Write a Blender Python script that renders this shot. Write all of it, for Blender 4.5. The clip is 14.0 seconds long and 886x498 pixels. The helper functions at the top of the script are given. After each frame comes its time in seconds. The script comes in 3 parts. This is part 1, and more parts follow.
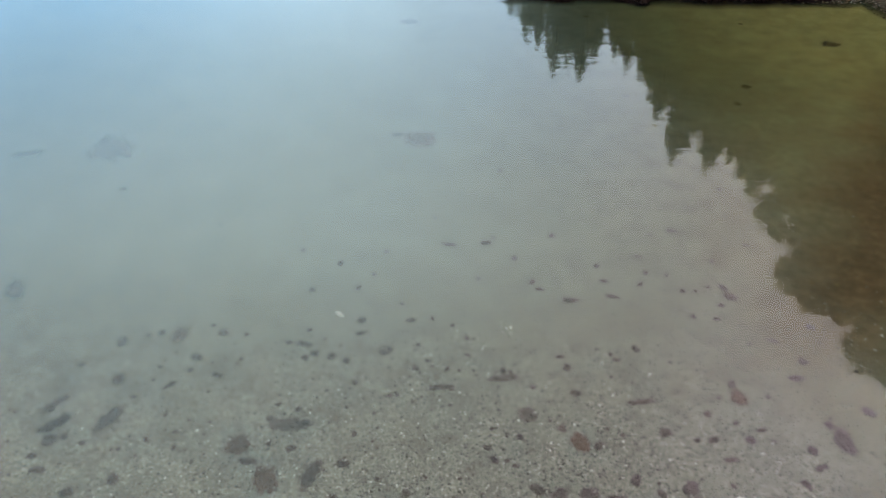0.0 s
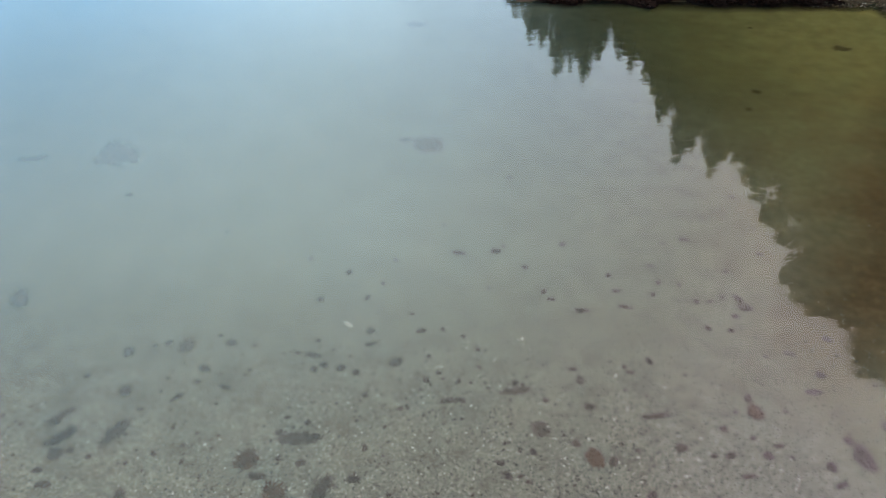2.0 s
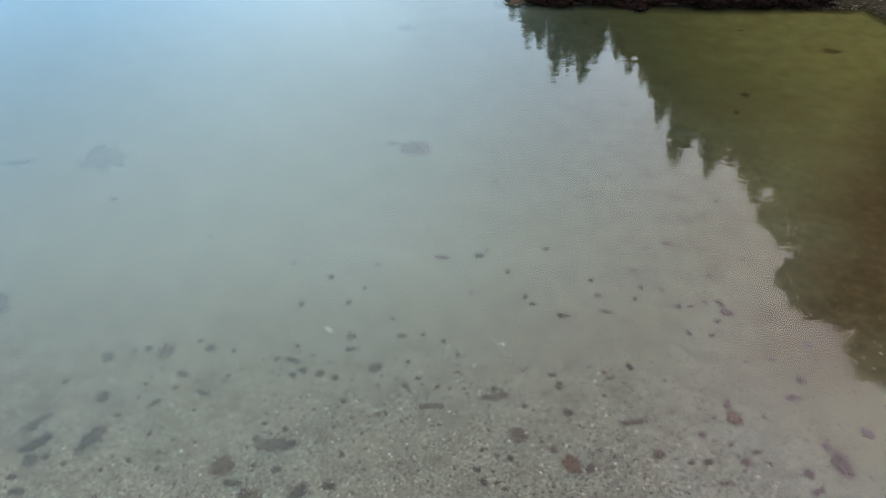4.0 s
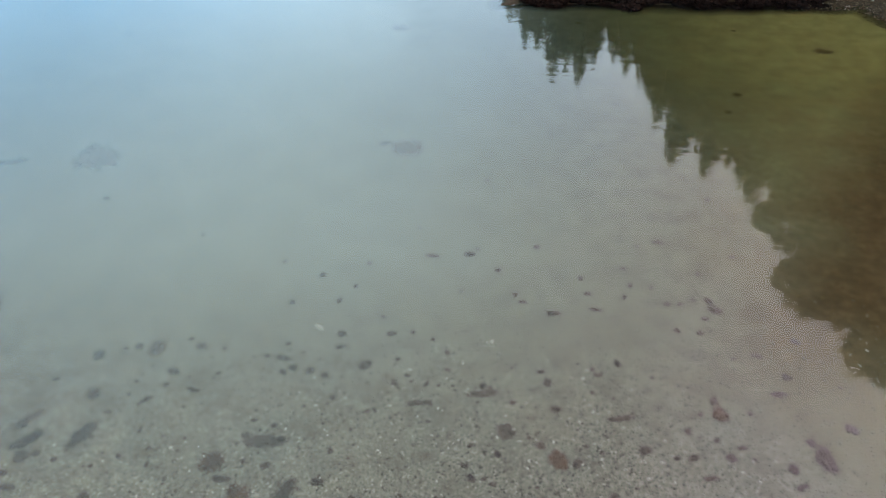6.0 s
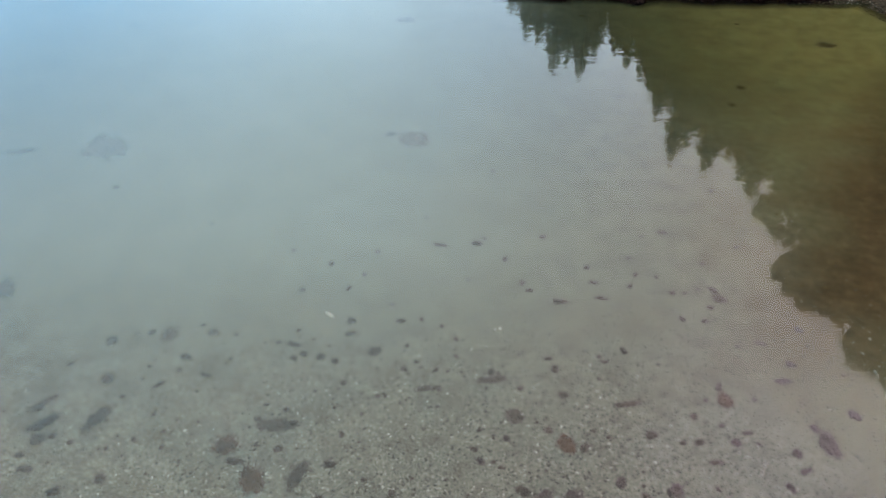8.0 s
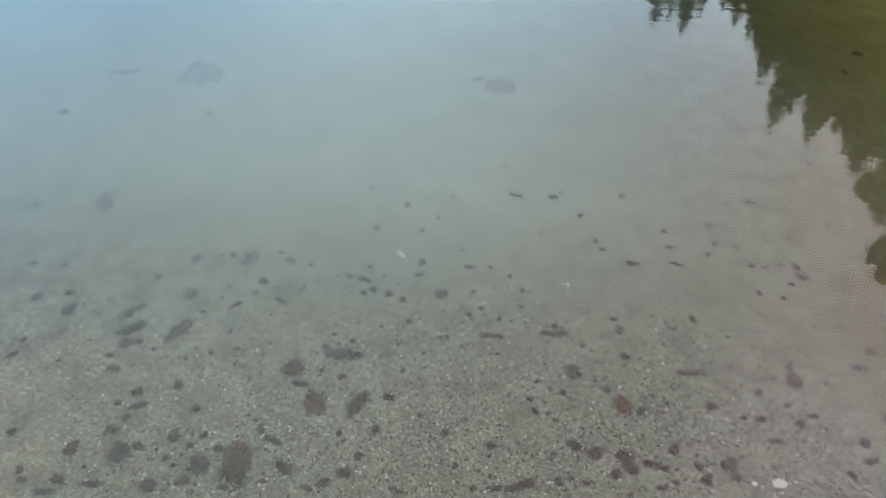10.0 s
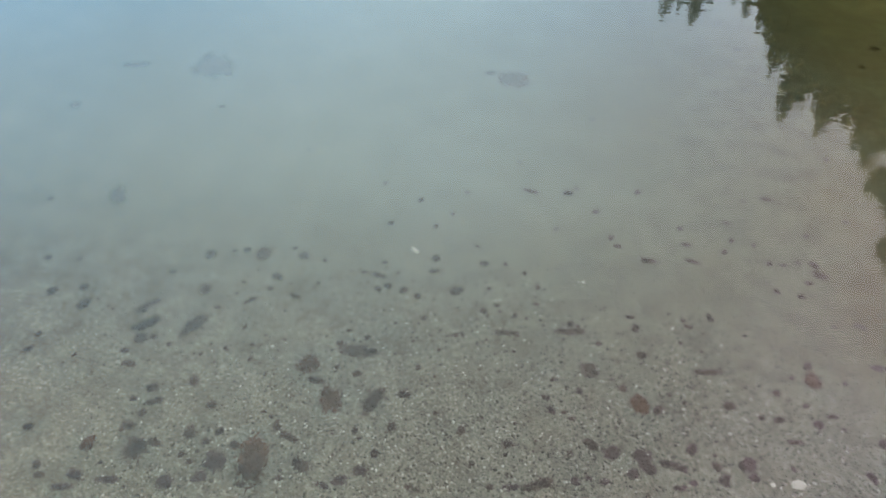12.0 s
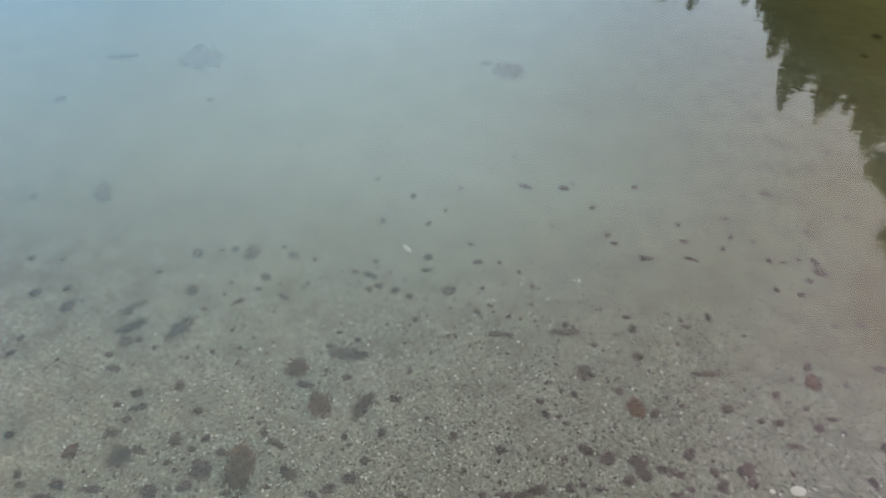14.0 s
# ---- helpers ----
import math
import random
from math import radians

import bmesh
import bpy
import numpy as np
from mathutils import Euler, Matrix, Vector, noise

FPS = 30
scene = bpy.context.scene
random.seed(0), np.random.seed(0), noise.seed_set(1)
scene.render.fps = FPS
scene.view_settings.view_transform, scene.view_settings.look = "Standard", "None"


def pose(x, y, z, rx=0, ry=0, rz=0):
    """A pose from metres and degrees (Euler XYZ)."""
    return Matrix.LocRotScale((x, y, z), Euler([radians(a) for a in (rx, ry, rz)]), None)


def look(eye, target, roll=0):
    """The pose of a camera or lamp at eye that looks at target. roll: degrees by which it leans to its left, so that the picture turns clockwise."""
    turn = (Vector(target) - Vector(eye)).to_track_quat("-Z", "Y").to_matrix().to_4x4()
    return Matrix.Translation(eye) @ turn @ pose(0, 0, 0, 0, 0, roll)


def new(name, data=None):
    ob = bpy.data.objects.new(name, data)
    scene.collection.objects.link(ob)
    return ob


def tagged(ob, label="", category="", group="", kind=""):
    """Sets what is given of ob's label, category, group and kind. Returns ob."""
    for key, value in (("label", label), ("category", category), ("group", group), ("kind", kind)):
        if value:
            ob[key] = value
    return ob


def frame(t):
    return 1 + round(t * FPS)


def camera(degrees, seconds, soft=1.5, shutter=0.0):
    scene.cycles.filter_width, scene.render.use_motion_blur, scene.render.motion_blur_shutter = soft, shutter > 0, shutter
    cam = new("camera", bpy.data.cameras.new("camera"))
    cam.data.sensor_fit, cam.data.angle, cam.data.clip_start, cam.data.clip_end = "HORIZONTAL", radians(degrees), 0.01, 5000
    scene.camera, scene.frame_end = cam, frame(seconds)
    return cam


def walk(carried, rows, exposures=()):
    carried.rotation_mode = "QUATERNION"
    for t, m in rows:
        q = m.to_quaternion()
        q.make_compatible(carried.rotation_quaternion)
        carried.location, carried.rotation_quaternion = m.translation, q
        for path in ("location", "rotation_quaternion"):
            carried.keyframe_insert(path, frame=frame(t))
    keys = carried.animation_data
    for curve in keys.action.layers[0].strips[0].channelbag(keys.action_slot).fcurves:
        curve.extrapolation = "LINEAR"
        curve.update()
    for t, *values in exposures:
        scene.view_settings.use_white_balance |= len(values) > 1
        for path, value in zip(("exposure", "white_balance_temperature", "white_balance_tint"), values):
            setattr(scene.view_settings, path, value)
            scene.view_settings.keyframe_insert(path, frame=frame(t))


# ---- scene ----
# ---- camera ----
cam = camera(65.7, 14.0, soft=1.0)
walk(cam, [
    (0.0, pose(0.000, 0.000, 9.300, 54.00, -0.42, 0.00)),
    (0.5, pose(-0.093, 0.066, 9.315, 54.01, -0.43, 0.17)),
    (1.0, pose(-0.160, 0.137, 9.314, 54.04, -0.45, 0.20)),
    (1.5, pose(-0.186, 0.221, 9.325, 54.03, -0.44, 0.23)),
    (2.0, pose(-0.185, 0.285, 9.329, 54.03, -0.45, 0.24)),
    (2.5, pose(-0.123, 0.339, 9.321, 54.08, -0.43, 0.23)),
    (3.0, pose(-0.010, 0.346, 9.348, 54.10, -0.40, 0.26)),
    (3.5, pose(0.119, 0.364, 9.374, 54.10, -0.40, 0.24)),
    (6.0, pose(0.426, 0.252, 9.395, 54.18, -0.45, 0.12)),
    (6.5, pose(0.410, 0.180, 9.418, 54.15, -0.44, 0.09)),
    (7.0, pose(0.369, 0.113, 9.422, 54.16, -0.45, 0.05)),
    (7.5, pose(0.326, 0.045, 9.414, 54.17, -0.48, -0.02)),
    (8.0, pose(0.219, 0.031, 9.396, 53.72, -0.66, 0.17)),
    (8.5, pose(0.218, 0.048, 9.400, 52.84, -0.73, 2.79)),
    (8.7, pose(0.221, 0.045, 9.404, 52.45, -0.73, 3.85)),
    (9.6, pose(0.270, 0.000, 9.435, 50.00, -0.76, 7.40)),
    (10.8, pose(0.290, -0.040, 9.460, 48.56, -0.75, 9.02)),
    (11.0, pose(0.265, -0.028, 9.465, 48.53, -0.77, 9.01)),
    (11.5, pose(0.147, -0.011, 9.462, 48.53, -0.73, 8.92)),
    (12.0, pose(0.064, 0.073, 9.459, 48.52, -0.73, 8.89)),
    (12.5, pose(0.056, 0.222, 9.462, 48.49, -0.73, 8.89)),
    (13.0, pose(0.102, 0.376, 9.454, 48.50, -0.67, 8.84)),
    (13.5, pose(0.144, 0.416, 9.385, 48.48, -0.66, 8.80)),
    (14.0, pose(0.139, 0.507, 9.415, 47.42, -0.57, 8.64)),
], exposures=[(0.0, 1.0), (14.0, 1.0)])

# ---- sky and sun: a thin bright overcast, the veiled sun behind the wood ----
SUN_UP, SUN_TURN = radians(42), radians(66)
SUN_WAY = (math.sin(SUN_TURN) * math.cos(SUN_UP), math.cos(SUN_TURN) * math.cos(SUN_UP), math.sin(SUN_UP))
world = bpy.data.worlds.new("sky")
scene.world = world
world.use_nodes = True
wn, wl = world.node_tree.nodes, world.node_tree.links
wn.clear()
sky = wn.new("ShaderNodeTexSky")
sky.sky_type, sky.sun_disc = "NISHITA", False
sky.sun_elevation, sky.sun_rotation = SUN_UP, SUN_TURN
sky.air_density, sky.dust_density, sky.ozone_density = 1.0, 2.0, 1.5
clear_sky = wn.new("ShaderNodeBackground")
clear_sky.inputs["Strength"].default_value = 0.1
wl.new(sky.outputs["Color"], clear_sky.inputs["Color"])
wco = wn.new("ShaderNodeTexCoord")
# the cloud sheet: cool and thin away from the sun, brighter and warmer towards it
toward = wn.new("ShaderNodeVectorMath")
toward.operation = "DOT_PRODUCT"
toward.inputs[1].default_value = SUN_WAY
wl.new(wco.outputs["Generated"], toward.inputs[0])
sheet = wn.new("ShaderNodeValToRGB")
STOPS = [(0.13, (0.125, 0.28, 0.462)), (0.42, (0.292, 0.43, 0.558)), (0.55, (0.338, 0.453, 0.562)), (0.72, (0.42, 0.456, 0.502)), (0.84, (0.505, 0.46, 0.465)), (0.9, (0.74, 0.655, 0.66))]
while len(sheet.color_ramp.elements) < len(STOPS):
    sheet.color_ramp.elements.new(0.5)
for e, (at, c) in zip(sheet.color_ramp.elements, STOPS):
    e.position, e.color = at, (*c, 1)
wl.new(toward.outputs["Value"], sheet.inputs["Fac"])
# the sheet is thicker and duller overhead than towards the horizon
high = wn.new("ShaderNodeSeparateXYZ")
wl.new(wco.outputs["Generated"], high.inputs["Vector"])
dull = wn.new("ShaderNodeValToRGB")
dull.color_ramp.elements[0].position, dull.color_ramp.elements[0].color = 0.6, (1.0, 1.0, 1.0, 1)
dull.color_ramp.elements[1].position, dull.color_ramp.elements[1].color = 0.92, (0.6, 0.54, 0.47, 1)
wl.new(high.outputs["Z"], dull.inputs["Fac"])
thicker = wn.new("ShaderNodeMix")
thicker.data_type, thicker.blend_type = "RGBA", "MULTIPLY"
thicker.inputs["Factor"].default_value = 1.0
wl.new(sheet.outputs["Color"], thicker.inputs["A"])
wl.new(dull.outputs["Color"], thicker.inputs["B"])
cloud_sky = wn.new("ShaderNodeBackground")
cloud_sky.inputs["Strength"].default_value = 4.0
wl.new(thicker.outputs["Result"], cloud_sky.inputs["Color"])
cloud = wn.new("ShaderNodeTexNoise")
cloud.inputs["Scale"].default_value, cloud.inputs["Detail"].default_value = 2.5, 4.0
wl.new(wco.outputs["Generated"], cloud.inputs["Vector"])
cover = wn.new("ShaderNodeMapRange")
for key, v in (("From Min", 0.3), ("From Max", 0.7), ("To Min", 0.7), ("To Max", 1.0)):
    cover.inputs[key].default_value = v
wl.new(cloud.outputs["Fac"], cover.inputs["Value"])
over = wn.new("ShaderNodeMixShader")
wl.new(cover.outputs["Result"], over.inputs["Fac"])
wl.new(clear_sky.outputs["Background"], over.inputs[1])
wl.new(cloud_sky.outputs["Background"], over.inputs[2])
wl.new(over.outputs["Shader"], wn.new("ShaderNodeOutputWorld").inputs["Surface"])

sun_data = bpy.data.lights.new("sun", "SUN")
sun_data.energy, sun_data.angle, sun_data.color = 1.5, radians(10), (1.0, 0.94, 0.87)
sun = new("sun", sun_data)
sun.matrix_world = look(SUN_WAY, (0, 0, 0))


# ---- materials ----
def material(name):
    m = bpy.data.materials.new(name)
    m.use_nodes = True
    m.node_tree.nodes.clear()
    return m, m.node_tree.nodes, m.node_tree.links


def mapped(nodes, links, value, lo, hi, to_lo=0.0, to_hi=1.0, eased=False):
    n = nodes.new("ShaderNodeMapRange")
    n.interpolation_type = "SMOOTHERSTEP" if eased else "LINEAR"
    for k, v in (("From Min", lo), ("From Max", hi), ("To Min", to_lo), ("To Max", to_hi)):
        n.inputs[k].default_value = v
    links.new(value, n.inputs["Value"])
    return n.outputs["Result"]


def blend(nodes, links, fac, a, b, kind="MIX"):
    n = nodes.new("ShaderNodeMix")
    n.data_type, n.blend_type = "RGBA", kind
    for key, v in (("Factor", fac), ("A", a), ("B", b)):
        if isinstance(v, tuple):
            n.inputs[key].default_value = (*v, 1)
        elif isinstance(v, float):
            n.inputs[key].default_value = v
        else:
            links.new(v, n.inputs[key])
    return n.outputs["Result"]


def ramp(nodes, links, fac, stops):
    n = nodes.new("ShaderNodeValToRGB")
    while len(n.color_ramp.elements) < len(stops):
        n.color_ramp.elements.new(0.5)
    for e, (p, c) in zip(n.color_ramp.elements, stops):
        e.position, e.color = p, (*c, 1)
    links.new(fac, n.inputs["Fac"])
    return n.outputs["Color"]


def noise_tex(nodes, links, scale, detail=4.0, rough=0.55, vector=None):
    n = nodes.new("ShaderNodeTexNoise")
    n.inputs["Scale"].default_value, n.inputs["Detail"].default_value, n.inputs["Roughness"].default_value = scale, detail, rough
    if vector is not None:
        links.new(vector, n.inputs["Vector"])
    return n.outputs["Fac"]


def position(nodes):
    return nodes.new("ShaderNodeNewGeometry").outputs["Position"]


def finish(nodes, links, color, rough=0.8, bump=None, depth=0.02, strength=0.6, through_light=0.0, shine=0.06):
    p = nodes.new("ShaderNodeBsdfPrincipled")
    links.new(color, p.inputs["Base Color"])
    p.inputs["Roughness"].default_value = rough
    p.inputs["Specular IOR Level"].default_value = shine
    if bump is not None:
        b = nodes.new("ShaderNodeBump")
        b.inputs["Distance"].default_value, b.inputs["Strength"].default_value = depth, strength
        links.new(bump, b.inputs["Height"])
        links.new(b.outputs["Normal"], p.inputs["Normal"])
    shader = p.outputs["BSDF"]
    if through_light:
        t = nodes.new("ShaderNodeBsdfTranslucent")
        links.new(color, t.inputs["Color"])
        x = nodes.new("ShaderNodeMixShader")
        x.inputs["Fac"].default_value = through_light
        links.new(shader, x.inputs[1])
        links.new(t.outputs["BSDF"], x.inputs[2])
        shader = x.outputs["Shader"]
    links.new(shader, nodes.new("ShaderNodeOutputMaterial").inputs["Surface"])


def ground_material():
    m, n, l = material("seabed_gravel")
    pos = position(n)
    cell = n.new("ShaderNodeTexVoronoi")
    cell.inputs["Scale"].default_value = 28.0
    l.new(pos, cell.inputs["Vector"])
    bw = n.new("ShaderNodeSeparateColor")
    l.new(cell.outputs["Color"], bw.inputs["Color"])
    grain = ramp(n, l, bw.outputs["Red"], [(0.0, (0.17, 0.16, 0.132)), (0.45, (0.24, 0.225, 0.19)), (0.85, (0.30, 0.285, 0.245)), (1.0, (0.42, 0.40, 0.36))])
    silt = ramp(n, l, noise_tex(n, l, 9.0, 6.0, 0.6, pos), [(0.3, (0.19, 0.175, 0.13)), (0.7, (0.28, 0.26, 0.20))])
    patch = mapped(n, l, noise_tex(n, l, 0.55, 5.0, 0.6, pos), 0.38, 0.66)
    xyz = n.new("ShaderNodeSeparateXYZ")
    l.new(pos, xyz.inputs["Vector"])
    # gravel thick inshore of the camera, its grain faded into silt to imitate haze
    near = mapped(n, l, xyz.outputs["Y"], 7.5, 11.5, 0.9, 0.08)
    col = blend(n, l, near, silt, grain)
    col = blend(n, l, mapped(n, l, noise_tex(n, l, 1.7, 5.0, 0.65, pos), 0.42, 0.72, 0.0, 0.7), col, (0.13, 0.115, 0.09))
    # pale fine silt out to sea, paled further in place of water haze
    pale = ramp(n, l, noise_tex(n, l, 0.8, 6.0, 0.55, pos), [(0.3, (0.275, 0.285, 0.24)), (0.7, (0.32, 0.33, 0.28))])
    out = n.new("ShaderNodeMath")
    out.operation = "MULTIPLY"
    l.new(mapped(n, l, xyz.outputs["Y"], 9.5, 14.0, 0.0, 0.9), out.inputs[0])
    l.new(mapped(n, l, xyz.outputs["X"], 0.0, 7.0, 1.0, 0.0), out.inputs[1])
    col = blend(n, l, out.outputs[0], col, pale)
    # brown silt and a film of weed in the shallows off the wooded shore
    brown = ramp(n, l, noise_tex(n, l, 5.0, 7.0, 0.65, pos), [(0.3, (0.145, 0.125, 0.062)), (0.7, (0.23, 0.205, 0.112))])
    col = blend(n, l, mapped(n, l, xyz.outputs["X"], 6.5, 10.0, 0.0, 0.9), col, brown)
    film = n.new("ShaderNodeMath")
    film.operation = "MULTIPLY"
    l.new(patch, film.inputs[0])
    l.new(mapped(n, l, xyz.outputs["X"], 6.0, 13.0, 0.0, 0.85), film.inputs[1])
    col = blend(n, l, film.outputs[0], col, (0.17, 0.10, 0.045))
    # the shoal brightens to clean ochre sand off the beach, and darkens to brown along the near side of the wood
    sand = ramp(n, l, noise_tex(n, l, 1.3, 6.0, 0.6, pos), [(0.3, (0.30, 0.24, 0.115)), (0.7, (0.43, 0.36, 0.175))])
    off = n.new("ShaderNodeMath")
    off.operation = "MULTIPLY"
    l.new(mapped(n, l, xyz.outputs["Y"], 16.0, 27.0, 0.0, 0.85), off.inputs[0])
    l.new(mapped(n, l, xyz.outputs["X"], 5.0, 13.0), off.inputs[1])
    col = blend(n, l, off.outputs[0], col, sand)
    dark_brown = ramp(n, l, noise_tex(n, l, 3.0, 8.0, 0.7, pos), [(0.3, (0.06, 0.031, 0.012)), (0.55, (0.11, 0.062, 0.026)), (0.75, (0.18, 0.112, 0.052))])
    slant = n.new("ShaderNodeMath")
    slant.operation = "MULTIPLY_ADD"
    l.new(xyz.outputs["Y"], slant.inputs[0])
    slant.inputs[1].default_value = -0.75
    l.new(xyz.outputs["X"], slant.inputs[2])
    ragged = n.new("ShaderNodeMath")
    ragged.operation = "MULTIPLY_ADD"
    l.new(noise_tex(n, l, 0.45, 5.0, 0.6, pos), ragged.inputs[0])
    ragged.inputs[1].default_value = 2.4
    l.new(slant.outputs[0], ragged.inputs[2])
    brown_mask = n.new("ShaderNodeMath")
    brown_mask.operation = "MULTIPLY"
    l.new(mapped(n, l, ragged.outputs[0], -1.4, 1.5, 0.0, 0.85), brown_mask.inputs[0])
    l.new(mapped(n, l, xyz.outputs["Y"], 8.5, 12.0), brown_mask.inputs[1])
    col = blend(n, l, brown_mask.outputs[0], col, dark_brown)
    shore = ramp(n, l, noise_tex(n, l, 7.0, 8.0, 0.7, pos), [(0.3, (0.012, 0.007, 0.003)), (0.55, (0.035, 0.02, 0.009)), (0.75, (0.08, 0.055, 0.032))])
    col = blend(n, l, mapped(n, l, xyz.outputs["Z"], -0.17, -0.02), col, shore)
    # dry land above the tide: needles, soil and shell grit
    land = ramp(n, l, noise_tex(n, l, 2.5, 8.0, 0.65, pos), [(0.3, (0.06, 0.045, 0.025)), (0.5, (0.13, 0.11, 0.06)), (0.72, (0.07, 0.085, 0.03))])
    col = blend(n, l, mapped(n, l, xyz.outputs["Z"], 0.7, 1.3), col, land)
    finish(n, l, col, 0.9, cell.outputs["Distance"], 0.02, 0.5)
    return m


def water_material():
    m, n, l = material("sea_water")
    pos = position(n)
    xyz = n.new("ShaderNodeSeparateXYZ")
    l.new(pos, xyz.inputs["Vector"])
    stretch = n.new("ShaderNodeMapping")
    stretch.inputs["Scale"].default_value = (0.48, 1.0, 1.0)
    l.new(pos, stretch.inputs["Vector"])
    fine = noise_tex(n, l, 2.2, 1.0, 0.4, stretch.outputs["Vector"])
    wide = noise_tex(n, l, 0.5, 1.0, 0.5, stretch.outputs["Vector"])
    b1 = n.new("ShaderNodeBump")
    b1.inputs["Distance"].default_value, b1.inputs["Strength"].default_value = 0.0028, 1.0
    l.new(fine, b1.inputs["Height"])
    b3 = n.new("ShaderNodeBump")
    b3.inputs["Distance"].default_value, b3.inputs["Strength"].default_value = 0.0006, 1.0
    l.new(noise_tex(n, l, 7.0, 1.0, 0.4, stretch.outputs["Vector"]), b3.inputs["Height"])
    l.new(b1.outputs["Normal"], b3.inputs["Normal"])
    b2 = n.new("ShaderNodeBump")
    b2.inputs["Distance"].default_value, b2.inputs["Strength"].default_value = 0.006, 1.0
    l.new(wide, b2.inputs["Height"])
    l.new(b3.outputs["Normal"], b2.inputs["Normal"])
    # silt in the water softens what lies below
    clear = n.new("ShaderNodeBsdfRefraction")
    clear.distribution = "BECKMANN"
    clear.inputs["IOR"].default_value = 1.333
    murk = n.new("ShaderNodeMath")
    murk.operation = "MULTIPLY"
    l.new(mapped(n, l, xyz.outputs["Y"], 5.0, 14.0, 0.155, 0.268, True), murk.inputs[0])
    l.new(mapped(n, l, xyz.outputs["X"], 4.0, 16.0, 1.0, 0.75, True), murk.inputs[1])
    l.new(murk.outputs[0], clear.inputs["Roughness"])
    # tint of the water: grey-green out to sea, olive over the shoal off the wood
    east = blend(n, l, mapped(n, l, xyz.outputs["X"], -2.0, 6.0), (0.515, 0.565, 0.525), (0.43, 0.455, 0.36))
    east = blend(n, l, mapped(n, l, xyz.outputs["X"], 6.0, 19.0), east, (0.80, 0.77, 0.57))
    bank = blend(n, l, mapped(n, l, xyz.outputs["X"], -6.0, 6.0), (0.83, 0.79, 0.69), (0.765, 0.76, 0.745))
    tint = blend(n, l, mapped(n, l, xyz.outputs["Y"], 6.0, 24.0), bank, east)
    l.new(tint, clear.inputs["Color"])
    # silt haze painted as diffuse colour, thicker away from near bank and wooded shore
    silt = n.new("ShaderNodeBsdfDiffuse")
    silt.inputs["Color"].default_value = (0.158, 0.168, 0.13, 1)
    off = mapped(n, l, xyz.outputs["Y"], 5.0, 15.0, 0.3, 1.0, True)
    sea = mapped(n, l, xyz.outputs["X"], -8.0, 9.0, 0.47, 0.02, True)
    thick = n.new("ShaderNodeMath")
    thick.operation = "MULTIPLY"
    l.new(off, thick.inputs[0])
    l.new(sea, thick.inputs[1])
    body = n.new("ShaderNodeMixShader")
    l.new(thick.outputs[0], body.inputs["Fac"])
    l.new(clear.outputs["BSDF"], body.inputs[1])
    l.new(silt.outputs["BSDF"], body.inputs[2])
    gloss = n.new("ShaderNodeBsdfGlossy")
    gloss.inputs["Roughness"].default_value = 0.0
    l.new(b2.outputs["Normal"], gloss.inputs["Normal"])
    fres = n.new("ShaderNodeFresnel")
    fres.inputs["IOR"].default_value = 1.333
    top = n.new("ShaderNodeMixShader")
    l.new(fres.outputs["Fac"], top.inputs["Fac"])
    l.new(body.outputs["Shader"], top.inputs[1])
    l.new(gloss.outputs["BSDF"], top.inputs[2])
    l.new(top.outputs["Shader"], n.new("ShaderNodeOutputMaterial").inputs["Surface"])
    return m


def spotted(name, stops, scale, rough=0.7, depth=0.01, through_light=0.0, per_piece=0.35, shine=0.06):
    m, n, l = material(name)
    co = n.new("ShaderNodeTexCoord").outputs["Object"]
    grain = noise_tex(n, l, scale, 6.0, 0.65, co)
    col = ramp(n, l, grain, stops)
    info = n.new("ShaderNodeObjectInfo")
    shade = mapped(n, l, info.outputs["Random"], 0.0, 1.0, 1.0 - per_piece, 1.0 + per_piece)
    hsv = n.new("ShaderNodeHueSaturation")
    l.new(shade, hsv.inputs["Value"])
    l.new(col, hsv.inputs["Color"])
    finish(n, l, hsv.outputs["Color"], rough, grain, depth, 0.7, through_light, shine)
    return m


def island_material(name, stops, rough=0.6, through_light=0.0, dirt=(0.13, 0.12, 0.095), shine=0.06):
    m, n, l = material(name)
    g = n.new("ShaderNodeNewGeometry")
    col = ramp(n, l, g.outputs["Random Per Island"], stops)
    fine = noise_tex(n, l, 30.0, 4.0, 0.6, g.outputs["Position"])
    col = blend(n, l, mapped(n, l, fine, 0.3, 0.8, 0.0, 0.5), col, dirt)
    finish(n, l, col, rough, fine, 0.004, 0.6, through_light, shine)
    return m


GROUND = ground_material()
WATER = water_material()
RED_WEED = spotted("red_weed", [(0.3, (0.08, 0.047, 0.035)), (0.55, (0.135, 0.08, 0.058)), (0.75, (0.2, 0.122, 0.088))], 14.0, 0.5, 0.004, 0.15)
DARK_WEED = spotted("dark_weed", [(0.3, (0.065, 0.049, 0.043)), (0.6, (0.115, 0.088, 0.079)), (0.8, (0.175, 0.138, 0.126))], 14.0, 0.5, 0.004, 0.1)
PLUM_WEED = spotted("plum_weed", [(0.3, (0.062, 0.045, 0.046)), (0.6, (0.112, 0.083, 0.085)), (0.8, (0.165, 0.128, 0.13))], 14.0, 0.6, 0.004, 0.1)
# almost black: wet rock, with the shade of its overhangs put into the colour
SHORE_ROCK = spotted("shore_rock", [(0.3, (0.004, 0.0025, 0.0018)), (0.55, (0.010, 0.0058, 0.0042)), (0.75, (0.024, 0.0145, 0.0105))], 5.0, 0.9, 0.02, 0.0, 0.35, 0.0)
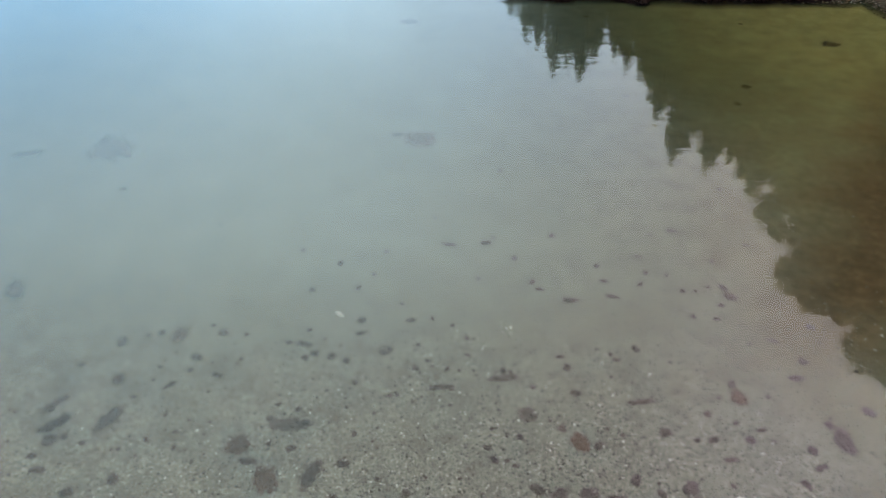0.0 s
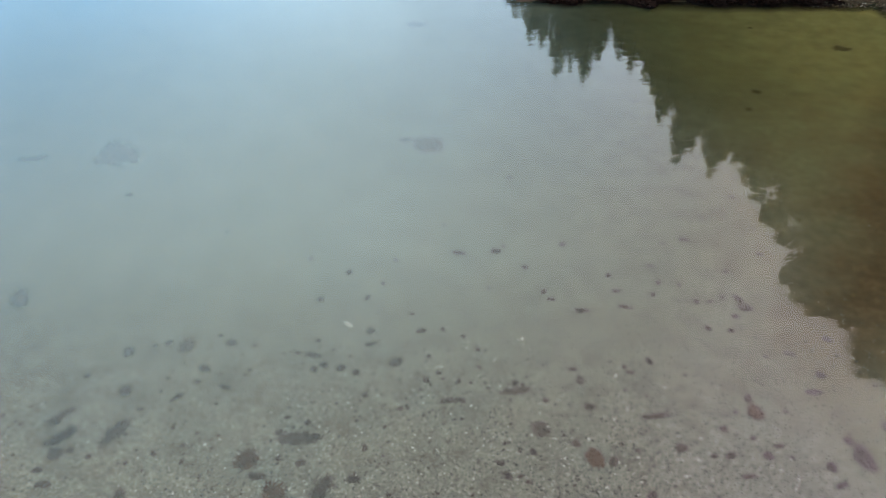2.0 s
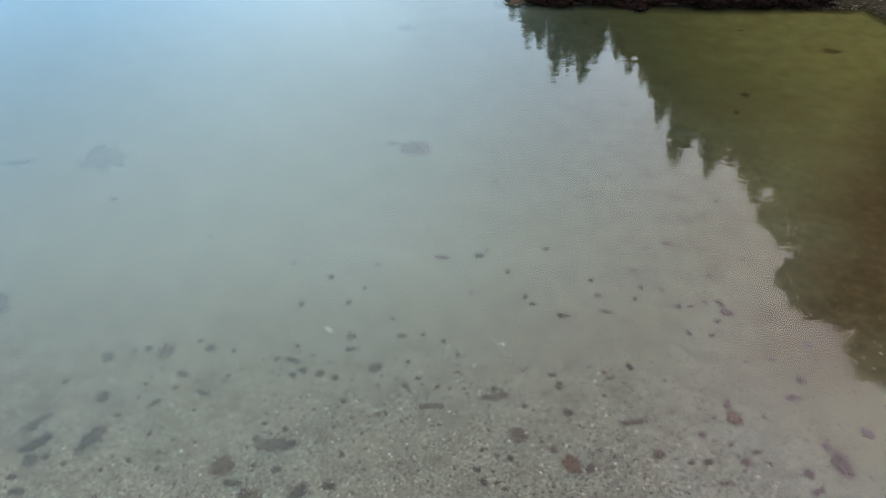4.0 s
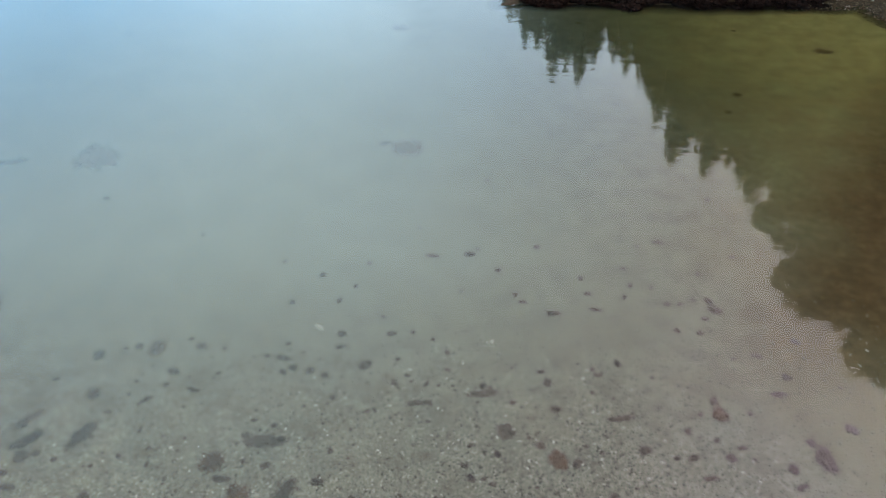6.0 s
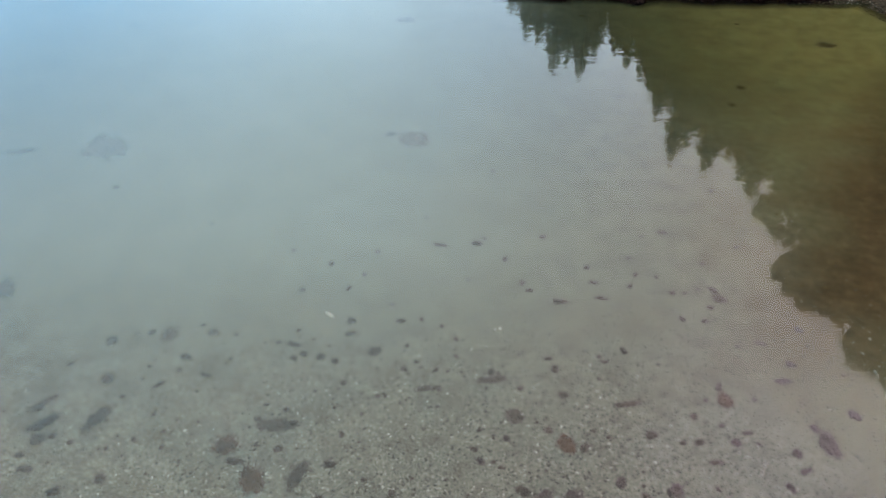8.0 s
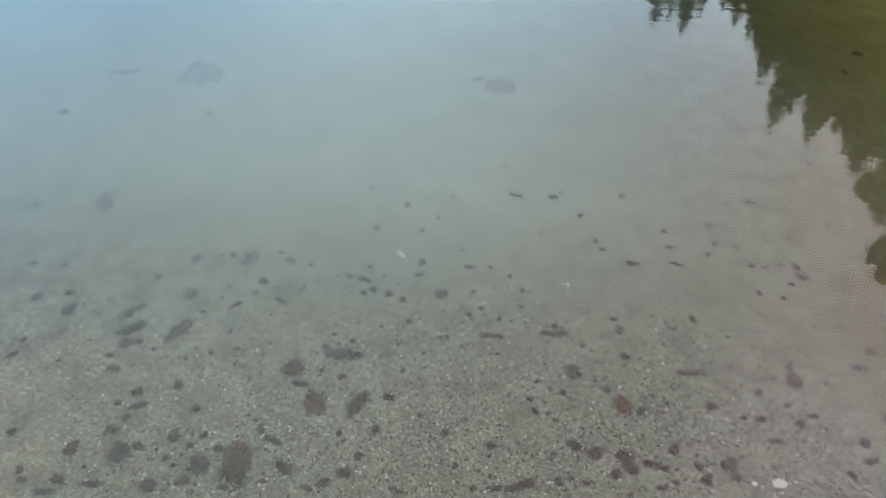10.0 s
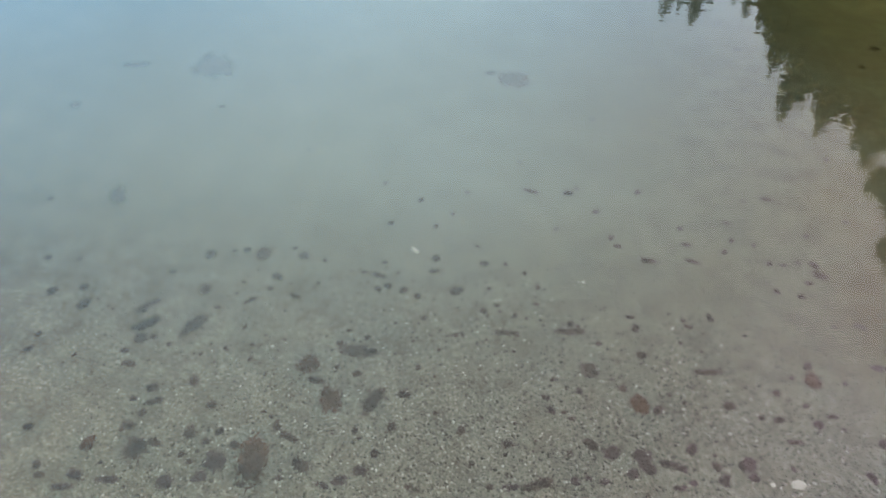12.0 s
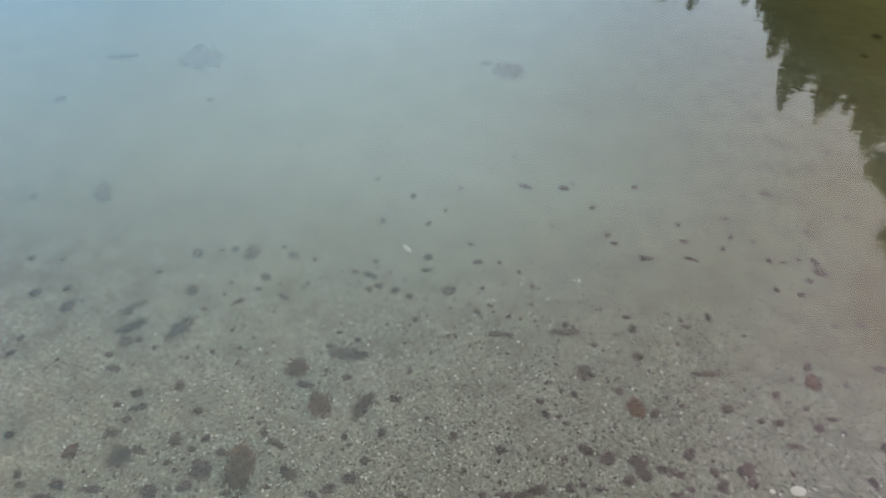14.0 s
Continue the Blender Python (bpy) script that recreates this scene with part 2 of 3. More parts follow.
PALE_STONE = spotted("pale_stone", [(0.3, (0.42, 0.38, 0.32)), (0.7, (0.68, 0.65, 0.60))], 12.0, 0.7, 0.008, per_piece=0.1)
BARK = spotted("bark", [(0.3, (0.05, 0.035, 0.025)), (0.6, (0.12, 0.09, 0.065)), (0.8, (0.20, 0.16, 0.12))], 3.0, 0.9, 0.03)
NEEDLES = island_material("needles", [(0.0, (0.022, 0.042, 0.014)), (0.6, (0.04, 0.068, 0.022)), (1.0, (0.07, 0.10, 0.035))], 0.6, 0.2)
LEAVES = island_material("leaves", [(0.0, (0.04, 0.06, 0.014)), (0.6, (0.065, 0.095, 0.022)), (1.0, (0.10, 0.12, 0.035))], 0.55, 0.25)
SHELL_HASH = island_material("shell_hash", [(0.0, (0.075, 0.07, 0.06)), (0.4, (0.175, 0.165, 0.138)), (0.75, (0.29, 0.28, 0.24)), (0.92, (0.41, 0.395, 0.355)), (1.0, (0.62, 0.60, 0.56))])
BEACH = island_material("beach_pebbles", [(0.0, (0.03, 0.016, 0.008)), (0.5, (0.08, 0.047, 0.025)), (0.88, (0.14, 0.092, 0.052)), (1.0, (0.27, 0.21, 0.15))], 0.9, 0.0, (0.03, 0.018, 0.009), 0.0)
FOAM = island_material("foam", [(0.0, (0.7, 0.7, 0.68)), (1.0, (0.85, 0.85, 0.84))], 0.4)


# ---- helpers for meshes ----
def mesh_from(name, verts, faces, mat, smooth=True):
    me = bpy.data.meshes.new(name)
    me.from_pydata([tuple(v) for v in verts], [], faces)
    me.materials.append(mat)
    me.polygons.foreach_set("use_smooth", [smooth] * len(me.polygons))
    me.update()
    return me


def part(name, me, parent, m=None, label=""):
    ob = new(name, me)
    ob.parent = parent
    if m is not None:
        ob.matrix_basis = m
    return tagged(ob, label)


def smooth_step(a, b, v):
    t = min(max((v - a) / (b - a), 0.0), 1.0)
    return t * t * (3 - 2 * t)


# ---- ground: one sheet of seabed, beach and wooded rise ----
BED = -1.1


def inland(x, y):
    """Metres inland of the waterline (negative over water)."""
    bend = 0.9 * noise.noise((x * 0.16, y * 0.16, 3.1)) + 0.35 * noise.noise((x * 0.6, y * 0.6, 7.7))
    point = min(y - 32.6, x - 3.2 - (y - 32.6) * 0.07)
    side = x - 19.9 - 0.18 * (31.0 - y) * (1.0 if y < 31 else 0.0)
    behind = -14.0 - y
    return max(point, side, behind) + bend


def ground_z(x, y):
    s = inland(x, y)
    bumps = 0.05 * noise.noise((x * 0.35, y * 0.35, 0.0)) + 0.02 * noise.noise((x * 1.3, y * 1.3, 5.0))
    if s < 0:
        z = (BED - 0.8 * smooth_step(13, 27, y) * smooth_step(9, 2, x)) * smooth_step(0.0, 4.5, -s)
        away = math.hypot(x, y - 12)
        return z + bumps * smooth_step(0.0, 2.0, -s) - 2.5 * smooth_step(45, 160, away)
    rise = 0.16 * min(s, 5.0) + 0.13 * max(min(s, 70.0) - 5.0, 0.0)
    return rise + bumps * (1 + 6 * smooth_step(4, 20, s))


def spread(near_lo, near_hi, step, far):
    mid = np.arange(near_lo, near_hi + step / 2, step)
    out = [near_hi]
    while out[-1] < far:
        out.append(out[-1] + max(step, (out[-1] - near_hi) * 0.22 + step))
    low = [near_lo]
    while low[-1] > -far:
        low.append(low[-1] - max(step, (near_lo - low[-1]) * 0.22 + step))
    return np.concatenate([low[:0:-1], mid, out[1:]])


gx, gy = spread(-24.0, 44.0, 0.36, 2400.0), spread(1.0, 44.0, 0.3, 2400.0)
gv = [(x, y, ground_z(x, y)) for y in gy for x in gx]
nx = len(gx)
gf = [(j * nx + i, j * nx + i + 1, (j + 1) * nx + i + 1, (j + 1) * nx + i) for j in range(len(gy) - 1) for i in range(nx - 1)]
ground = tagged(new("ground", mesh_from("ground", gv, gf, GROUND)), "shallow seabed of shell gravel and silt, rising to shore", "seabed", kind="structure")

wx, wy = spread(-40.0, 40.0, 8.0, 2400.0), spread(-10.0, 50.0, 8.0, 2400.0)
wv = [(x, y, 0.0) for y in wy for x in wx]
nw = len(wx)
wf = [(j * nw + i, j * nw + i + 1, (j + 1) * nw + i + 1, (j + 1) * nw + i) for j in range(len(wy) - 1) for i in range(nw - 1)]
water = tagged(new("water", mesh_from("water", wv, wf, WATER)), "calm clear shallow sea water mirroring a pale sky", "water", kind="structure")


# ---- trees on the wooded rise, seen mirrored in the water ----
def tube(verts, faces, points, radii, sides=6):
    first = len(verts)
    for p, r in zip(points, radii):
        for k in range(sides):
            a = 2 * math.pi * k / sides
            verts.append((p[0] + r * math.cos(a), p[1] + r * math.sin(a), p[2]))
    for i in range(len(points) - 1):
        for k in range(sides):
            a, b = first + i * sides + k, first + i * sides + (k + 1) % sides
            faces.append((a, b, b + sides, a + sides))


def fir_meshes(seed):
    """Trunk, limbs and needle crown of a conifer 1 unit tall per 35 m, its tip at height 35."""
    rnd = random.Random(seed)
    tall, widest = 35.0, rnd.uniform(3.6, 4.6)
    tv, tf = [], []
    tube(tv, tf, [(0, 0, z) for z in (0, 0.6, 3, 12, 24, 34.6)], (0.62, 0.48, 0.42, 0.33, 0.18, 0.02), 9)
    lv, lf, cv, cf = [], [], [], []
    z = tall - 0.4
    while z > 5.0:
        d = tall - z
        reach = widest * (1 - math.exp(-0.5 * d / widest)) * rnd.uniform(0.8, 1.12) + 0.12
        n = 5 if d < 3 else 8
        turn = rnd.random() * 6.28
        for k in range(n):
            a = turn + 6.28 * k / n + rnd.uniform(-0.3, 0.3)
            r = reach * rnd.uniform(0.62, 1.15)
            drop = r * rnd.uniform(0.18, 0.42) - 0.25
            ca, sa = math.cos(a), math.sin(a)
            end = (ca * r, sa * r, z - drop)
            if d > 2:
                tube(lv, lf, [(0, 0, z), (end[0] * 0.55, end[1] * 0.55, z - drop * 0.45), end], (0.06, 0.04, 0.01), 3)
            sprays = 6 + int(r * 4.2)
            for s in range(sprays):
                u = (s + rnd.random()) / sprays
                px, py, pz = end[0] * u, end[1] * u, z - drop * u
                w = (0.3 + 0.55 * (1 - abs(u - 0.6))) * rnd.uniform(0.7, 1.2) * min(1, 0.35 + r / 3)
                side = 1 if s % 2 else -1
                b = a + side * rnd.uniform(0.5, 1.2)
                fx, fy = math.cos(b) * w, math.sin(b) * w
                sag = rnd.uniform(0.1, 0.5) * w
                qx, qy = -math.sin(b) * w * 0.42, math.cos(b) * w * 0.42
                i = len(cv)
                cv += [(px, py, pz), (px + fx * 0.55 + qx, py + fy * 0.55 + qy, pz - sag * 0.4), (px + fx, py + fy, pz - sag), (px + fx * 0.55 - qx, py + fy * 0.55 - qy, pz - sag * 0.7)]
                cf.append((i, i + 1, i + 2, i + 3))
        z -= rnd.uniform(0.42, 0.72) if d < 10 else rnd.uniform(0.7, 1.0)
    i = len(cv)
    cv += [(0.1, 0, 33.9), (-0.05, 0.09, 33.9), (-0.05, -0.09, 33.9), (0, 0, 35.0)]
    cf += [(i, i + 1, i + 3), (i + 1, i + 2, i + 3), (i + 2, i, i + 3)]
    return mesh_from("fir_trunk", tv, tf, BARK), mesh_from("fir_limbs", lv, lf, BARK), mesh_from("fir_crown", cv, cf, NEEDLES, False)


def broadleaf_meshes(seed):
    """Trunk, limbs and leafy crown of a tall shore hardwood, its top at height 35."""
    rnd = random.Random(seed)
    tv, tf, lv, lf, cv, cf = [], [], [], [], [], []
    tube(tv, tf, [(0, 0, 0), (0.1, 0, 1), (0.2, 0.15, 8), (0.0, 0.3, 16), (0.3, 0.0, 25), (0.1, 0.1, 33)], (0.7, 0.5, 0.42, 0.32, 0.2, 0.03), 9)
    for k in range(34):
        z0 = rnd.uniform(5, 29)
        a, r = rnd.random() * 6.28, rnd.uniform(2.0, 5.2) * (1.0 if z0 < 24 else 0.6)
        up = rnd.uniform(1.5, 5.0)
        if k < 3:
            z0, r, up = 29.0, 0.4 + 0.8 * k, 4.8 - 0.6 * k
        end = (math.cos(a) * r, math.sin(a) * r, min(z0 + up, 33.6))
        tube(lv, lf, [(0.1, 0.1, z0), (end[0] * 0.5, end[1] * 0.5, z0 + up * 0.35), end], (0.14, 0.09, 0.02), 4)
        for c in range(3):
            u = rnd.uniform(0.55, 1.05)
            cx, cy, cz = end[0] * u, end[1] * u, z0 + (end[2] - z0) * u
            rad = rnd.uniform(0.8, 1.5)
            for s in range(66):
                v = Vector((rnd.gauss(0, 1), rnd.gauss(0, 1), rnd.gauss(0, 0.75))).normalized() * rad * rnd.uniform(0.45, 1.05)
                w = rnd.uniform(0.22, 0.42)
                e1 = Vector((rnd.gauss(0, 1), rnd.gauss(0, 1), rnd.gauss(0, 0.6))).normalized() * w
                e2 = e1.orthogonal().normalized() * w * 0.55
                p = Vector((cx, cy, min(cz, 34.0))) + v
                i = len(cv)
                cv += [p - e1, p + e2, p + e1, p - e2]
                cf.append((i, i + 1, i + 2, i + 3))
    return mesh_from("leaf_trunk", tv, tf, BARK), mesh_from("leaf_limbs", lv, lf, BARK), mesh_from("leaf_crown", cv, cf, LEAVES, False)


FIRS = [fir_meshes(s) for s in (3, 8, 21, 34)]
HARDWOODS = [broadleaf_meshes(s) for s in (5, 12, 30)]


def tree(x, y, top, kinds, name, label, group, k, wide=1.0):
    base = ground_z(x, y) - 0.15
    tall = (top - base) / 35.0
    trunk, limbs, crown = kinds[k % len(kinds)]
    ob = new(name)
    ob.matrix_basis = Matrix.Translation((x, y, base)) @ Matrix.Rotation(k * 2.4, 4, "Z") @ Matrix.Diagonal((wide, wide, tall, 1))
    tagged(ob, label, "tree", group)
    part("trunk", trunk, ob)
    tagged(part("limbs", limbs, ob), kind="stuff")
    part("crown", crown, ob)


FIR_TOPS = [(12.9, 127.6, 30.7), (15.8, 125.2, 34.7), (17.7, 123.0, 34.7), (20.1, 118.6, 38.3), (23.1, 122.1, 38.0), (24.8, 117.7, 39.1), (27.7, 121.1, 36.5), (29.7, 114.5, 33.6), (31.4, 111.9, 34.8),
            (33.3, 109.3, 35.5), (34.3, 106.9, 37.0), (35.0, 102.5, 39.7), (37.1, 97.5, 44.9), (38.8, 96.8, 41.1), (39.7, 90.0, 42.6), (40.6, 89.5, 38.9), (41.4, 87.0, 38.8), (40.6, 81.2, 38.0), (39.9, 77.0, 36.8)]
LEAF_TOPS = [(39.0, 73.2, 35.3), (40.0, 70.4, 37.0), (40.6, 67.8, 38.0), (40.1, 61.3, 40.7), (41.0, 60.8, 38.0), (39.8, 56.3, 36.9), (38.9, 53.8, 37.2), (39.8, 51.2, 35.4), (38.8, 46.8, 36.0), (38.0, 43.5, 35.6),
             (37.8, 41.9, 34.3), (37.7, 39.3, 33.8), (37.8, 36.3, 32.7), (39.5, 34.5, 31.9)]
FIR_LABEL, LEAF_LABEL = "tall dark green fir with drooping branches on the shore", "tall olive green leafy tree at the wood's edge"
for k, (x, y, top) in enumerate(FIR_TOPS):
    tree(x, y, top, FIRS, "fir_tree", FIR_LABEL, "shore wood", k)
for k, (x, y, top) in enumerate(LEAF_TOPS):
    tree(x, y, top + (1.6 if k < 9 else 0.3), HARDWOODS, "leafy_tree", LEAF_LABEL, "shore wood", k, 0.68 if k < 5 else 0.95)
rnd = random.Random(11)
line = FIR_TOPS + LEAF_TOPS
count = 0
for i in range(len(line) - 1):
    for far, low in ((0.94, 0.8), (1.05, 0.88), (1.1, 0.82), (1.17, 0.76)):
        for u in (0.0, 0.35, 0.7):
            u += rnd.uniform(-0.1, 0.1)
            (ax, ay, at), (bx, by, bt) = line[i], line[i + 1]
            x, y, top = ax + (bx - ax) * u, ay + (by - ay) * u, min(at, bt)
            share = low * rnd.uniform(0.93, 1.05) * (0.85 if i < 3 else 1.06 if 9 < i < 18 else 1.0)
            x, y, top = x * far + (1.5 if i < 3 else 0.5), y * far, (top + 9.4) * far * share - 9.4
            count += 1
            if ground_z(x, y) > 0.8 and top > 9:
                kinds, name, label = (FIRS, "fir_tree", FIR_LABEL) if i < len(FIR_TOPS) or count % 3 else (HARDWOODS, "leafy_tree", LEAF_LABEL)
                tree(x, y, top, kinds, name, label, "shore wood", count, 1.25)


# ---- seaweed, stones and shells on the bed ----
def lump_mesh(name, seed, mat, flat=0.6, rough=0.3):
    bm = bmesh.new()
    bmesh.ops.create_icosphere(bm, subdivisions=2, radius=0.5)
    for v in bm.verts:
        k = 0.88 + rough * noise.noise(v.co * 2.2 + Vector((seed * 3.7, 0, 0))) + 0.5 * rough * noise.noise(v.co * 6 + Vector((0, seed * 1.9, 0)))
        v.co = Vector((v.co.x * k, v.co.y * k * 0.85, max(v.co.z * k * flat, -0.12)))
    me = bpy.data.meshes.new(name)
    bm.to_mesh(me)
    bm.free()
    me.materials.append(mat)
    me.polygons.foreach_set("use_smooth", [True] * len(me.polygons))
    return me


def frond_mesh(name, seed, mat, blades=150):
    """A cushion of weed with ruffled blades standing out of it, about 1 across and 0.5 high."""
    r = random.Random(seed)
    verts, faces = [], []
    for c in range(4):
        cx, cy, rad = r.gauss(0, 0.17), r.gauss(0, 0.17), r.uniform(0.08, 0.2)
        bm = bmesh.new()
        bmesh.ops.create_icosphere(bm, subdivisions=2, radius=rad)
        first = len(verts)
        for v in bm.verts:
            q = v.co * (1 + 0.45 * noise.noise(v.co * 9 + Vector((seed, c * 5.0, 0))))
            verts.append((q.x + cx, q.y + cy, max(q.z * 1.1 + 0.04, 0.0)))
        faces += [tuple(first + v.index for v in f.verts) for f in bm.faces]
        bm.free()
    for b in range(blades):
        a, lean = r.random() * 6.28, r.uniform(0.25, 1.45)
        long, wide = r.uniform(0.08, 0.42), r.uniform(0.006, 0.017)
        px, py, pz = r.gauss(0, 0.22), r.gauss(0, 0.22), 0.0
        first, steps = len(verts), 4
        for s in range(steps + 1):
            w = wide * (0.45 + 1.1 * math.sin(math.pi * min(0.12 + 0.8 * s / steps, 1)))
            tw = a + 1.57 + r.uniform(-0.5, 0.5)
            verts.append((px + math.cos(tw) * w, py + math.sin(tw) * w, max(pz + r.uniform(-0.02, 0.02), 0.0)))
            verts.append((px - math.cos(tw) * w, py - math.sin(tw) * w, max(pz + r.uniform(-0.02, 0.02), 0.0)))
            step = long / steps
            px, py, pz = px + math.cos(a) * math.sin(lean) * step, py + math.sin(a) * math.sin(lean) * step, max(pz + math.cos(lean) * step, 0.01)
            a, lean = a + r.uniform(-0.4, 0.4), lean + r.uniform(0.0, 0.35)
        for s in range(steps):
            i = first + 2 * s
            faces.append((i, i + 1, i + 3, i + 2))
    return mesh_from(name, verts, faces, mat)


LUMPS = [lump_mesh("weedy_stone", s, DARK_WEED) for s in range(5)]
PLUM_LUMPS = [lump_mesh("plum_weedy_stone", s + 80, PLUM_WEED, 0.45) for s in range(4)]
PLUM_FRONDS = [frond_mesh("plum_frond", s + 90, PLUM_WEED) for s in range(4)]
RED_LUMPS = [lump_mesh("red_weedy_stone", s + 5, RED_WEED) for s in range(4)]
PALE_LUMPS = [lump_mesh("pale_stone", s + 9, PALE_STONE, 0.5) for s in range(3)]
# wet rockweed, its colour darkened further to hold the shade along the waterline
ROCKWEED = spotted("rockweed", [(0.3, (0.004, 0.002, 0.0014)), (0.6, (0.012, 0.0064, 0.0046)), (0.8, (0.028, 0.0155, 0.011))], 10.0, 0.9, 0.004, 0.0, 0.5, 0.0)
SHORE_FRONDS = [frond_mesh("rockweed_frond", s + 50, ROCKWEED) for s in range(5)]
RED_FRONDS = [frond_mesh("red_frond", s, RED_WEED) for s in range(4)]
DARK_FRONDS = [frond_mesh("dark_frond", s + 20, DARK_WEED) for s in range(5)]
BROWN_WEED = spotted("brown_weed", [(0.3, (0.11, 0.072, 0.032)), (0.6, (0.18, 0.125, 0.055)), (0.8, (0.25, 0.18, 0.085))], 14.0, 0.8, 0.004, 0.1)
BROWN_LUMPS = [lump_mesh("brown_weedy_stone", s + 60, BROWN_WEED, 0.4) for s in range(3)]
BROWN_FRONDS = [frond_mesh("brown_frond", s + 70, BROWN_WEED) for s in range(3)]
rnd = random.Random(5)


def clump(x, y, wide, deep, stones, fronds, label, group, name="seaweed_clump", tufts=3, turn=None, tall=0.42):
    """Weed growing on a stone, wide x deep metres over all."""
    ob = new(name, stones[rnd.randrange(len(stones))])
    spin = rnd.uniform(-0.35, 0.35) if turn is None else turn
    deep = min(deep, 1.05 * wide)
    high = min(tall * min(wide, deep) + 0.02, 0.34)
    ob.matrix_basis = Matrix.Translation((x, y, ground_z(x, y))) @ Matrix.Rotation(spin, 4, "Z") @ Matrix.Diagonal((wide * 0.88, deep * 1.12, high * 1.4, 1))
    tagged(ob, label, "seaweed", group)
    for k in range(tufts):
        if wide > 1.9 * deep:
            dx, dy = (k + 0.5) / tufts - 0.5 + rnd.uniform(-0.1, 0.1), rnd.uniform(-0.12, 0.12)
        else:
            a, r = rnd.random() * 6.28, rnd.uniform(0.05, 0.34)
            dx, dy = r * math.cos(a), r * math.sin(a)
        grow = rnd.uniform(0.65, 1.1)
        at = Matrix.Translation((dx, dy, 0.06)) @ Matrix.Rotation(rnd.random() * 6.28, 4, "Z") @ Matrix.Diagonal((grow, grow * rnd.uniform(0.7, 1.0), rnd.uniform(0.7, 1.2), 1))
        part("frond", fronds[rnd.randrange(len(fronds))], ob, at)


# wide, deep: metres across and along the bed
DARK_INSHORE = [(-7.19, 4.91, 0.24, 0.13), (-7.33, 5.09, 0.17, 0.13), (-3.93, 5.29, 0.18, 0.12), (-3.34, 5.49, 0.15, 0.12), (-4.89, 5.53, 0.13, 0.09), (-5.09, 5.64, 0.17, 0.13),
                (-1.20, 5.66, 0.22, 0.11), (-7.89, 5.70, 0.25, 0.15), (-5.62, 5.77, 0.28, 0.15), (0.04, 5.89, 0.18, 0.10), (-4.77, 5.94, 0.15, 0.13), (-4.29, 5.97, 0.25, 0.16),
                (0.67, 5.99, 0.27, 0.14), (-6.22, 6.00, 0.23, 0.15), (-5.12, 6.04, 0.27, 0.23), (0.93, 6.14, 0.36, 0.21), (0.34, 6.14, 0.15, 0.07), (-4.62, 6.18, 0.17, 0.20),
                (-1.93, 6.20, 0.19, 0.17), (-0.32, 6.27, 0.11, 0.11), (-6.10, 6.28, 0.16, 0.14), (-3.71, 6.42, 0.17, 0.13), (-6.38, 6.56, 0.20, 0.11), (-2.36, 6.57, 0.15, 0.13)]
DARK_NEAR = [(-4.98, 6.66, 0.24, 0.15), (1.33, 6.71, 0.15, 0.11), (0.27, 6.73, 0.23, 0.16), (-1.76, 6.75, 0.19, 0.20), (3.73, 6.83, 0.17, 0.20), (-6.21, 6.83, 0.24, 0.18),
             (-0.55, 6.90, 0.19, 0.26), (4.99, 7.00, 0.15, 0.11), (-5.52, 7.10, 0.22, 0.34), (-1.03, 7.13, 0.14, 0.09), (-0.22, 7.19, 0.08, 0.08), (-8.84, 7.26, 0.17, 0.14),
             (-6.83, 7.26, 0.25, 0.13), (-7.95, 7.28, 0.13, 0.08), (1.31, 7.43, 0.16, 0.09), (-1.64, 7.45, 0.24, 0.17), (-3.33, 7.48, 0.33, 0.16), (5.11, 7.55, 0.23, 0.11),
             (-7.09, 7.55, 0.21, 0.15), (-8.89, 7.60, 0.13, 0.16), (-2.64, 7.75, 0.21, 0.16), (0.87, 7.78, 0.20, 0.11), (-6.34, 7.83, 0.15, 0.11), (-3.03, 7.85, 0.12, 0.19)]
DARK_BAND = [(-6.96, 7.85, 0.30, 0.22), (-5.24, 7.92, 0.11, 0.12), (4.96, 7.96, 0.24, 0.13), (4.65, 7.96, 0.16, 0.12), (-6.71, 7.96, 0.17, 0.14), (-1.53, 8.07, 0.12, 0.16),
             (3.32, 8.08, 0.12, 0.08), (4.11, 8.10, 0.22, 0.16), (5.90, 8.18, 0.20, 0.11), (2.26, 8.21, 0.18, 0.12), (0.97, 8.21, 0.14, 0.10), (5.47, 8.35, 0.14, 0.10),
             (-3.08, 8.41, 0.21, 0.12), (-5.05, 8.46, 0.09, 0.10), (-8.46, 8.49, 0.25, 0.27), (5.02, 8.57, 0.18, 0.15), (1.67, 8.58, 0.33, 0.30), (-2.64, 8.64, 0.17, 0.13),
             (-9.30, 8.74, 0.23, 0.32), (-3.02, 8.75, 0.15, 0.08), (-5.81, 8.89, 0.18, 0.09), (-8.71, 8.94, 0.25, 0.17), (5.36, 8.95, 0.12, 0.11), (6.30, 8.97, 0.12, 0.11)]
